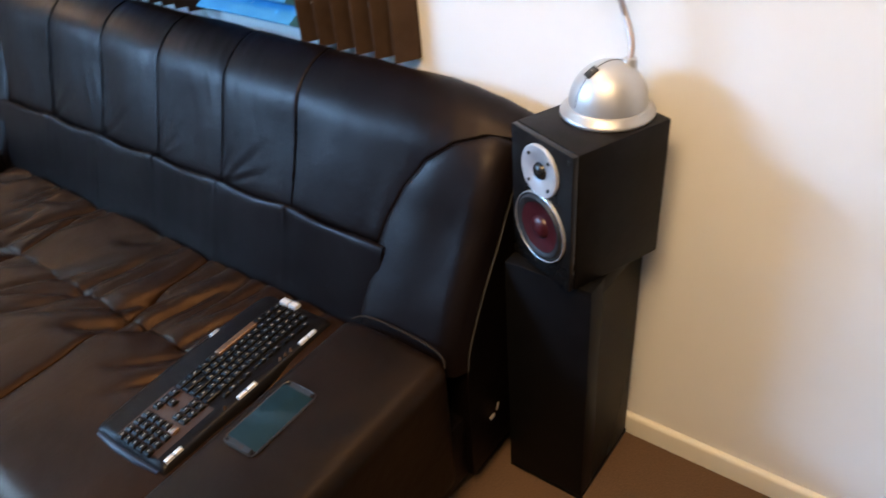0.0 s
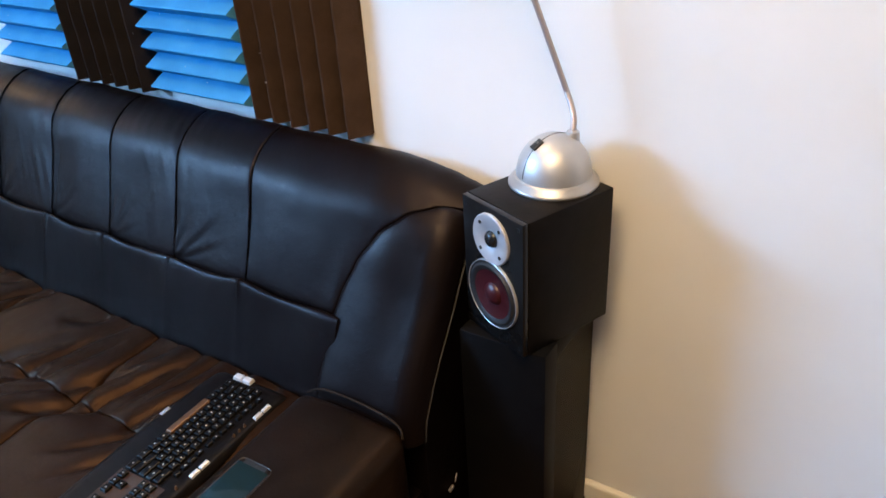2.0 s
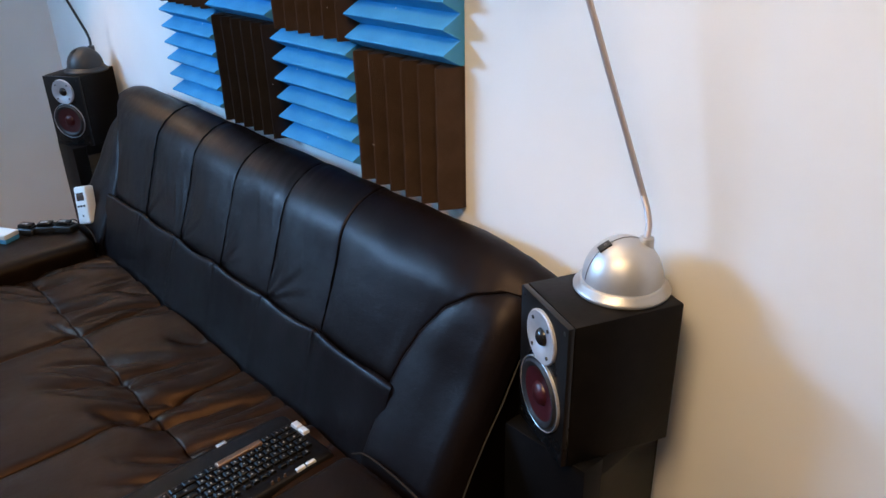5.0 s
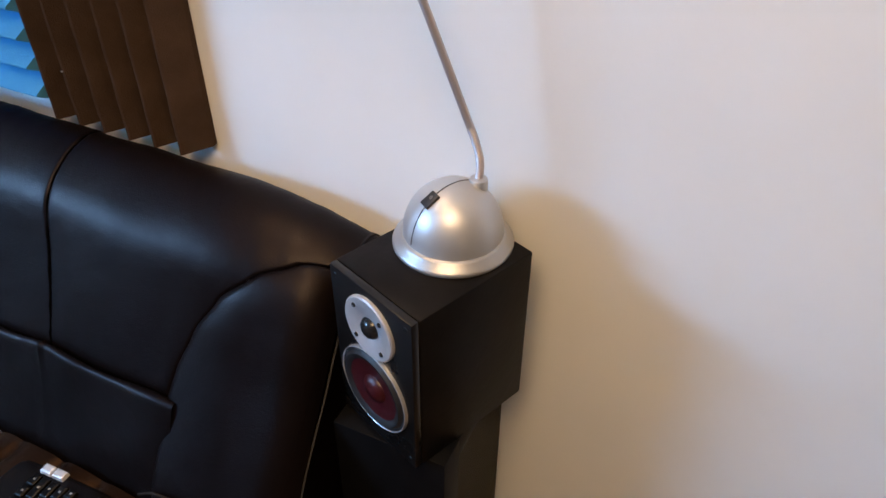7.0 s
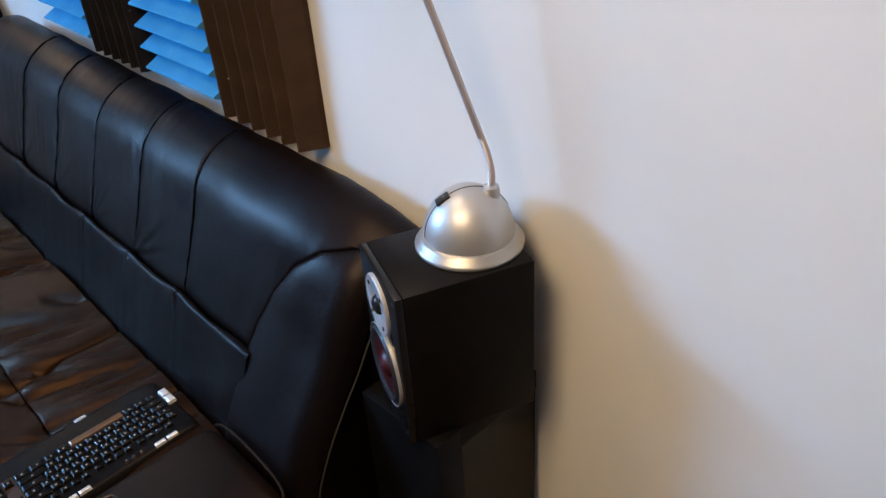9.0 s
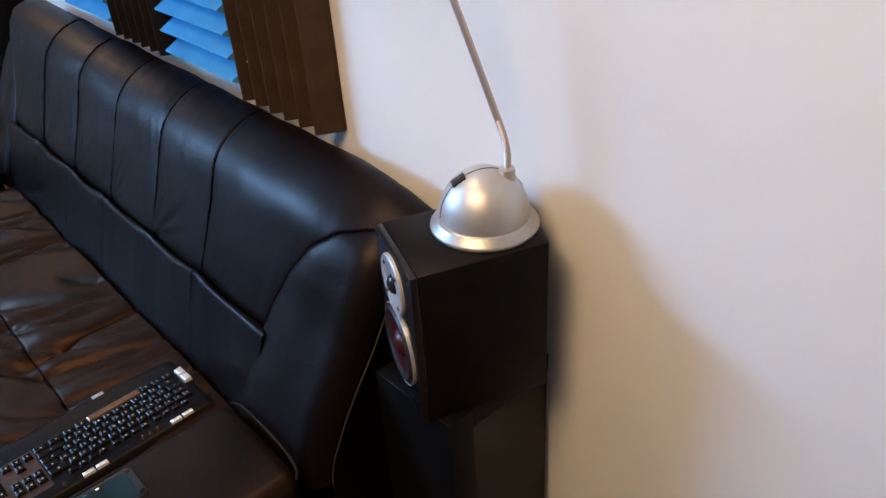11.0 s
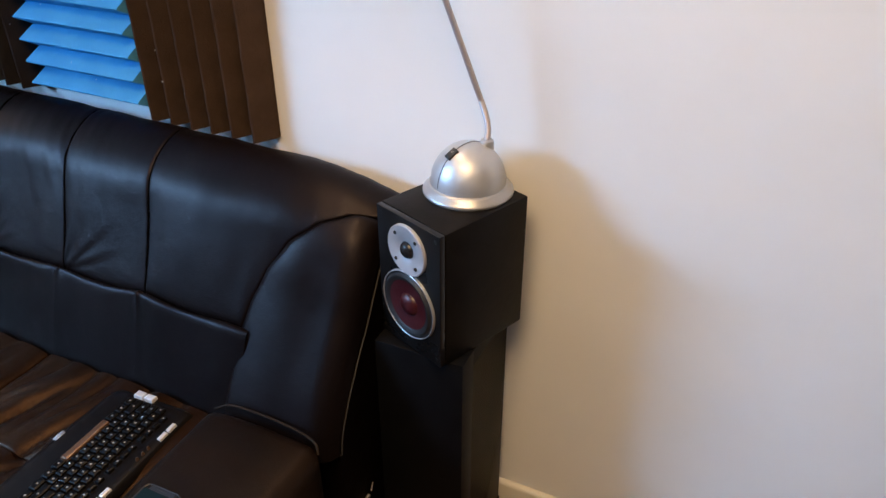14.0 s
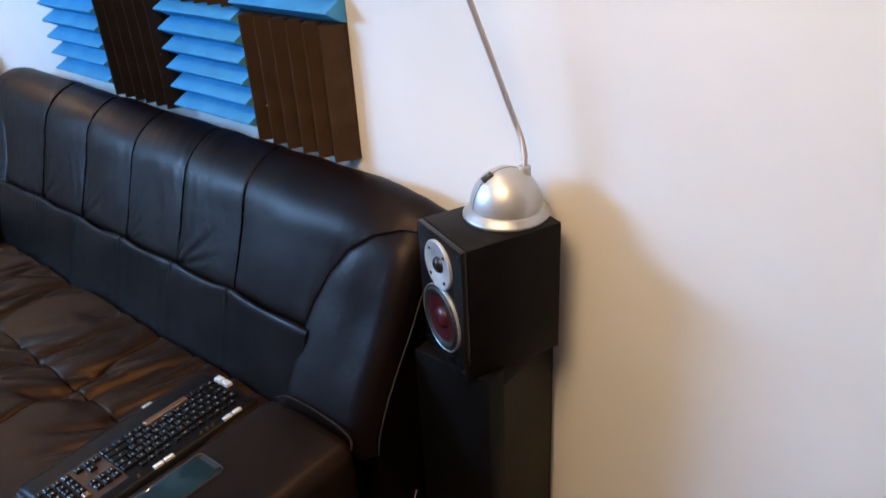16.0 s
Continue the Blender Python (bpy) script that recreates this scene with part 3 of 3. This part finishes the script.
for row in range(2):
    for c in range(4):
        acoustic_panel(FOAM_X[c], FOAM_Z[c] + row * (FH + 0.002), ("charcoal" if c == 2 else "brown") if (row + c) % 2 == 0 else "blue")


# ---- loudspeakers, stands, lamps ----
SW, SD, SH, STAND = 0.166, 0.214, 0.276, 0.609


def speaker(m):
    """Origin: bottom, middle of the front; the front faces -y."""
    sp = empty("bookshelf_speaker", m, "black ash bookshelf speaker with red woofer on a stand", "speaker", "pair of speakers")
    part("cabinet", box(-SW / 2, SW / 2, 0.012, SD, 0, SH, 0.003), "vinyl", sp)
    part("front_baffle", box(-SW / 2 + 0.001, SW / 2 - 0.001, 0, 0.0115, 0.001, SH - 0.001, 0.0012), "baffle", sp, "glossy black front")
    face = pose(0, 0, 0, 90, 0, 0)
    tz, wz = SH - 0.060, SH - 0.175
    plate = part("tweeter_plate", lathe([(0.0, 0.001), (0.016, 0.001), (0.020, 0.002), (0.024, 0.005), (0.047, 0.006), (0.049, 0.004), (0.049, -0.001)], 48, m=pose(0, 0, tz) @ face), "plate", sp, "round grey metal plate")
    part("tweeter_dome", lathe([(0.0165, 0.0015), (0.0155, 0.004), (0.0125, 0.008), (0.007, 0.0108), (0, 0.0118)], 32, m=pose(0, 0, tz) @ face), "dome", plate, "small black silk dome")
    for k in range(4):
        a = radians(45 + 90 * k)
        x, z = 0.037 * math.cos(a), 0.037 * math.sin(a)
        part("screw", lathe([(0, 0.0072), (0.0032, 0.0072), (0.0036, 0.0055)], 12, m=pose(x, 0, tz + z) @ face), "screw", plate)
    ring = part("woofer_ring", lathe([(0.0668, 0.004), (0.0670, 0.0048), (0.0678, 0.0054), (0.0688, 0.0048), (0.0692, 0.002), (0.0694, -0.001)], 64, m=pose(0, 0, wz) @ face), "ring", sp, "thin silver ring")
    part("surround", lathe([(0.0665, 0.004), (0.063, 0.004), (0.059, 0.0085), (0.055, 0.0085), (0.0505, 0.005), (0.049, 0.0045)], 64, m=pose(0, 0, wz) @ face), "surround", ring, "black rubber roll")
    part("cone", lathe([(0.049, 0.0045), (0.041, 0.0032), (0.031, 0.0018), (0.021, 0.0008)], 64, m=pose(0, 0, wz) @ face), "cone", ring, "dark red fibre cone")
    part("dust_cap", lathe([(0.0225, 0.0008), (0.0215, 0.003), (0.019, 0.006), (0.014, 0.009), (0.008, 0.0108), (0, 0.0115)], 40, m=pose(0, 0, wz) @ face), "cone", ring, "red domed dust cap")
    for x in (-SW / 2 + 0.012, SW / 2 - 0.012):
        for z in (0.014, SH - 0.014):
            part("grille_socket", lathe([(0, 0.0006), (0.0035, 0.0006), (0.0042, 0.0)], 14, m=pose(x, 0, z) @ face), "screw", sp)
    part("terminal", box(-0.03, 0.03, SD, SD + 0.004, 0.05, 0.10, 0.001), "black_plastic", sp)
    return sp


def stand(m):
    """Origin: on the floor, middle of the front; a front slab, a top block and smoked side panels."""
    st = empty("speaker_stand", m, "black floor stand with a front slab and smoked side panels", "speaker stand", "pair of stands")
    h, w, d = STAND, 0.0925, 0.238
    part("front_slab", box(-w, w, 0.0, 0.052, 0.012, h - 0.001, 0.002), "stand", st)
    part("top_block", box(-w + 0.001, w - 0.001, 0.0525, d - 0.002, h - 0.0405, h - 0.001, 0.001), "stand", st)
    part("base_plate", box(-w, w, 0.0, d, 0.0005, 0.0115, 0.001), "stand", st)
    for x in (-w + 0.002, w - 0.006):
        part("side_panel", box(x, x + 0.004, 0.0525, d - 0.004, 0.012, h - 0.041, 0.0006), "smoked", st, "translucent smoked acrylic panel")
    return st


def desk_lamp(m, silver="silver", rim_mat="silver_rim", chrome="chrome", label="silver desk lamp with domed base and thin bent neck"):
    """Origin: middle of its round foot; the neck rises at +y."""
    lp = empty("desk_lamp", m, label, "lamp", "pair of lamps")
    RD, HD, Z0 = 0.0682, 0.0742, 0.0185
    part("rim", lathe([(0, 0), (0.081, 0), (0.0825, 0.002), (0.0825, 0.005), (0.0808, 0.0075), (0.0758, 0.0115), (0.0730, 0.0155), (0.0705, 0.0180), (RD - 0.001, Z0), (0, Z0)], 72), rim_mat, lp)
    dome = [(RD, Z0)] + [(RD * math.cos(radians(5 * k)), Z0 + HD * math.sin(radians(5 * k))) for k in range(1, 18)] + [(0, Z0 + HD)]
    part("dome", lathe(dome, 72), silver, lp)
    az = radians(-118)
    seam = []
    for k in range(30):
        a = radians(4 + 150 * k / 29)
        r, z = (RD + 0.0003) * math.cos(a), Z0 + (HD + 0.0003) * math.sin(a)
        seam.append((r * math.cos(az), r * math.sin(az), z))
    part("seam", tube(seam, 0.0008, 5), "seam", lp)
    el = radians(57)
    c = Vector((RD * math.cos(el) * math.cos(az), RD * math.cos(el) * math.sin(az), Z0 + HD * math.sin(el)))
    nrm = Vector((math.cos(el) * math.cos(az), math.cos(el) * math.sin(az), math.sin(el)))
    rot = nrm.to_track_quat("Z", "Y").to_matrix().to_4x4()
    sw = part("switch", box(-0.0115, 0.0115, -0.0078, 0.0078, -0.002, 0.003, 0.0012), "black_plastic", lp, "black rocker switch")
    sw.matrix_local = Matrix.Translation(c) @ rot @ pose(0, 0, 0, 0, 0, 84)
    mark = part("switch_mark", lathe([(0.0014, 0.0034), (0.0024, 0.0034)], 20), "legend", sw)
    mark.matrix_local = pose(0.003, 0, 0)
    jx, jy = 0.024, 0.025
    part("collar", lathe([(0.0125, 0.045), (0.0125, 0.088), (0.0115, 0.092), (0.0085, 0.094), (0, 0.094)], 28, m=pose(jx, jy, 0)), silver, lp)
    flex = curve_pts([(jx, jy, 0.09), (jx + 0.001, jy, 0.115), (jx - 0.004, jy - 0.001, 0.14), (jx - 0.012, jy - 0.004, 0.165)], 60)
    part("flexible_joint", tube(flex, [0.0049 + 0.0007 * (k % 2) for k in range(61)], 14), chrome, lp, "ribbed flexible joint")
    neck = curve_pts([(jx - 0.012, jy - 0.004, 0.165), (jx - 0.072, jy - 0.030, 0.345), (jx - 0.130, jy - 0.060, 0.52), (jx - 0.185, jy - 0.10, 0.63), (jx - 0.245, jy - 0.16, 0.675)], 60)
    part("neck", tube(neck, 0.0052, 14), chrome, lp)
    e = neck[-1]
    part("head", lathe([(0, 0.03), (0.018, 0.028), (0.024, 0.01), (0.034, -0.03), (0.032, -0.031), (0.02, 0.005), (0, 0.01)], 36, m=Matrix.Translation(e) @ pose(0, 0, 0, 0, 25, 0)), silver, lp, "small conical head")
    return lp


TOE = -21.6
right = pose(0.4345, -0.2415, STAND, 0, 0, TOE)
sp = speaker(right)
st = stand(pose(0.4525, -0.250, 0))
lp = desk_lamp(pose(0.484, -0.098, STAND + SH, 0, 0, 0))
left = (-2.04, -0.222)
LT = 33
copy_thing(sp, pose(*left, STAND, 0, 0, LT))
copy_thing(st, pose(left[0] - 0.05, -0.250, 0))
desk_lamp(pose(left[0] - 0.035, left[1] + 0.115, STAND + SH, 0, 0, 40), "dark_plastic", "dark_plastic", "black_plastic", "dark grey desk lamp with domed base on a speaker")


# ---- keyboard, phone and small things ----
def keyboard(m):
    """Origin: middle of the board on its support; x runs along the rows, y from palm rest to top row."""
    kb = empty("keyboard", m, "black ergonomic keyboard with silver media keys on the sofa seat", "keyboard")
    L, D = 0.462, 0.208

    def bow(x):
        return 0.010 * math.cos(math.pi * x / L)

    def shell(u, v):
        x = (u - 0.5) * L
        y = (v - 0.5) * D - bow(x) * (1 - v) * 0.8
        e = min(u, 1 - u) * L
        f = min(v, 1 - v) * D
        z = 0.020 - 0.010 * math.exp(-e / 0.008) - 0.012 * math.exp(-f / 0.010) + 0.004 * v
        if u in (0, 1) or v in (0, 1):
            z = 0.002
        return Vector((x, y, z))

    part("shell", sheet(shell, 70, 40), "board", kb, angle=70)
    part("underside", box(-L / 2 + 0.004, L / 2 - 0.004, -D / 2 + 0.004, D / 2 - 0.004, 0.0, 0.008, 0.003), "board", kb)
    part("end_strip", tube([(L / 2 - 0.001, -D / 2 + 0.016, 0.008), (L / 2 + 0.004, -0.03, 0.012), (L / 2 + 0.004, 0.03, 0.012), (L / 2 - 0.001, D / 2 - 0.016, 0.008)], [0.004, 0.007, 0.007, 0.004], 10), "edge", kb, "blue-grey rounded end")
    u0, u1 = (15.0 * 0.0192 + 0.025) / L, 1 - 0.016 / L

    # Thin sheet over the shell that carries the painted orange reflection.
    def sheen_sheet(u, v):
        q = shell(u0 + (u1 - u0) * u, 0.30 + 0.56 * v)
        return q + Vector((0, 0, 0.0005))

    part("keypad_reflection", sheet(sheen_sheet, 16, 16), "sheen_sheet", kb, "bronze reflection painted on the shell around the keypad")
    meshes = {}

    def key(x, y, w, d, kind="key", legend=True, sunk=0.0):
        tag = (round(w, 4), round(d, 4), kind, legend)
        if tag not in meshes:
            bm = bmesh.new()
            b = [(-w / 2, -d / 2), (w / 2, -d / 2), (w / 2, d / 2), (-w / 2, d / 2)]
            t = 0.0022
            lo = [bm.verts.new((px, py, 0)) for px, py in b]
            mi = [bm.verts.new((px * (1 - t / w), py * (1 - t / d), 0.0074)) for px, py in b]
            hi = [bm.verts.new((px * (1 - 3 * t / w), py * (1 - 3 * t / d), 0.0086)) for px, py in b]
            for p, q in ((lo, mi), (mi, hi)):
                for i in range(4):
                    bm.faces.new((p[i], p[(i + 1) % 4], q[(i + 1) % 4], q[i]))
            bm.faces.new(hi)
            me = bpy.data.meshes.new("key")
            if legend:
                s = 0.0024
                q = [bm.verts.new(c) for c in ((-s, -s * 0.4, 0.0088), (s * 0.5, -s * 0.4, 0.0088), (s * 0.5, s * 1.3, 0.0088), (-s, s * 1.3, 0.0088))]
                f = bm.faces.new(q)
                f.material_index = 1
            bm.to_mesh(me)
            bm.free()
            me.materials.append(M[kind])
            me.materials.append(M["legend"])
            meshes[tag] = me
        ob = new("key", meshes[tag])
        ob.parent = kb
        ob.matrix_local = pose(x, y, 0.0195 - sunk + 0.02 * (y + D / 2) * 0.5)

    P = 0.0192
    x0, y0 = -L / 2 + 0.025, -0.025
    rows = [
        (1.25, 1.25, 1.25, 5.75, 1.25, 1.25, 1.5, 1.5),
        (2.25, 1, 1, 1, 1, 1, 1, 1, 1, 1, 1, 2.75),
        (1.75, 1, 1, 1, 1, 1, 1, 1, 1, 1, 1, 1, 2.25),
        (1.5, 1, 1, 1, 1, 1, 1, 1, 1, 1, 1, 1, 1, 1.5),
        (1, 1, 1, 1, 1, 1, 1, 1, 1, 1, 1, 1, 1, 2),
    ]
    for r, row in enumerate(rows):
        x = x0
        for w in row:
            xm = x + w * P / 2
            wide = w > 4
            key(xm, y0 + r * P - bow(xm + 0.09) * 1.1, w * P - 0.0022, P - 0.0022, "bronze" if wide else "key", not wide)
            x += w * P
    for k in range(12):
        xm = x0 + P * (1.35 + k * 1.0 + 0.35 * (k // 4))
        key(xm, y0 + 5.15 * P - bow(xm + 0.09) * 1.1, P - 0.004, 0.0105, "key", k % 2 == 0)
    for r in range(5):
        for c in range(3):
            if r == 1 and c != 1 or r == 2:
                continue
            key(x0 + (15.6 + c) * P, y0 + r * P - 0.003, P - 0.0025, P - 0.0025)
        for c in range(4):
            key(x0 + (18.95 + c) * P * 1.0, y0 + r * P - 0.002, P - 0.0025, P - 0.0025, "bronze" if (c == 0 and r == 4) else "key")
    for x in (-0.172, -0.147, 0.002, 0.027, 0.184, 0.204):
        key(x, D / 2 - 0.013, 0.023 if x < 0.1 else 0.018, 0.0105, "silver_key", False, 0.0055)
    for y in (-0.002, -0.028):
        key(-L / 2 + 0.012, y, 0.017, 0.023, "silver_key", False)
    for x in (-0.11, -0.095, -0.08, 0.07):
        key(x, D / 2 - 0.014, 0.006, 0.004, "bronze", False)
    part("badge", box(-0.012, 0.012, -0.005, 0.005, 0, 0.0015, 0.0006), "ring", kb, "small silver badge").matrix_local = pose(-0.070, -D / 2 + 0.006, 0.0185)
    return kb


keyboard(pose(-0.068, -0.648, 0.410, 0, 0, -88))


def phone(m):
    ph = empty("smartphone", m, "dark smartphone lying face up on the sofa arm", "phone")
    w, l = 0.077, 0.165
    bm = bmesh.new()
    box(-w / 2, w / 2, -l / 2, l / 2, 0, 0.0078, bm=bm)
    bmesh.ops.bevel(bm, geom=[e for e in bm.edges if abs(e.verts[0].co.z - e.verts[1].co.z) > 0.005], offset=0.011, segments=6, affect="EDGES")
    bmesh.ops.bevel(bm, geom=[e for e in bm.edges if abs(e.verts[0].co.z - e.verts[1].co.z) < 1e-5], offset=0.0016, segments=2, affect="EDGES")
    part("body", bm, "phone", ph)
    rim = [(x, y, 0.0062) for x, y in ((-w / 2 + 0.011, -l / 2), (w / 2 - 0.011, -l / 2), (w / 2 - 0.003, -l / 2 + 0.003), (w / 2, -l / 2 + 0.011), (w / 2, l / 2 - 0.011), (w / 2 - 0.003, l / 2 - 0.003), (w / 2 - 0.011, l / 2), (-w / 2 + 0.011, l / 2), (-w / 2 + 0.003, l / 2 - 0.003), (-w / 2, l / 2 - 0.011), (-w / 2, -l / 2 + 0.011), (-w / 2 + 0.003, -l / 2 + 0.003), (-w / 2 + 0.011, -l / 2))]
    part("edge", tube(rim, 0.0014, 6), "metal_edge", ph, "shiny metal edge")
    part("screen", box(-w / 2 + 0.003, w / 2 - 0.003, -l / 2 + 0.012, l / 2 - 0.012, 0.0072, 0.0082, 0.0004), "screen", ph, "dark greenish glass screen")
    part("home_button", box(-0.009, 0.009, -l / 2 + 0.004, -l / 2 + 0.009, 0.0076, 0.0085, 0.0008), "metal_edge", ph)
    part("earpiece", box(-0.009, 0.009, l / 2 - 0.007, l / 2 - 0.0055, 0.0076, 0.0082), "metal_edge", ph)
    return ph


phone(pose(0.151, -0.702, 0.468, 0, 0, 1))


def power_meter(m):
    pm = empty("power_meter", m, "white plug-in power meter with a small display on the arm", "power meter")
    part("body", box(-0.034, 0.034, -0.018, 0.018, 0, 0.132, 0.008, 3), "white_plastic", pm)
    part("display", box(-0.020, 0.020, -0.0195, -0.017, 0.082, 0.110, 0.001), "lcd", pm, "dark display")
    for k in range(3):
        part("button", box(-0.021 + k * 0.016, -0.011 + k * 0.016, -0.0205, -0.017, 0.060, 0.067, 0.001), "black_plastic", pm)
    part("socket", lathe([(0, 0.0004), (0.0035, 0.0004), (0.004, 0)], 14, m=pose(0, -0.018, 0.03, 90)), "black_plastic", pm)
    return pm


power_meter(pose(-1.500, -0.385, 0.480, -14, -15, 20))


def charger(m):
    """A small black battery charger with a glossy recessed top."""
    g = empty("battery_charger", m, "small glossy black battery charger on the sofa arm", "charger", "chargers on the arm")
    part("body", box(-0.034, 0.034, -0.022, 0.022, 0, 0.024, 0.006, 3), "black_plastic", g)
    part("battery", box(-0.026, 0.020, -0.016, 0.016, 0.0245, 0.036, 0.003), "baffle", g, "glossy black battery")
    part("contact", box(0.022, 0.029, -0.012, 0.012, 0.0245, 0.030, 0.001), "screw", g)
    part("marking", box(-0.018, 0.006, -0.006, 0.004, 0.0362, 0.0366), "ring", g, "small pale label")
    return g


ch = charger(pose(-1.505, -0.462, 0.476, 0, 0, 40))
copy_thing(ch, pose(-1.548, -0.508, 0.474, 0, 0, 52))
copy_thing(ch, pose(-1.585, -0.560, 0.472, 0, 0, 35))
carton = empty("carton", pose(-1.595, -0.640, 0.470, 0, 0, 30), "small white carton with a teal lower half", "box")
part("top_half", box(-0.045, 0.045, -0.03, 0.03, 0.0155, 0.032, 0.002), "white_plastic", carton)
part("lower_half", box(-0.044, 0.044, -0.029, 0.029, 0, 0.015, 0.002), "blue_foam", carton, "teal lower half")

hx = SOFA_R + 0.0045
hinge = part("hinge", box(hx - 0.006, hx, -0.292, -0.275, 0.182, 0.191, 0.0015), "chrome", sofa, "small chrome folding hinge")
part("hinge_pin", tube([(hx - 0.002, -0.268, 0.194), (hx - 0.002, -0.260, 0.212)], 0.0018, 8), "chrome", hinge)
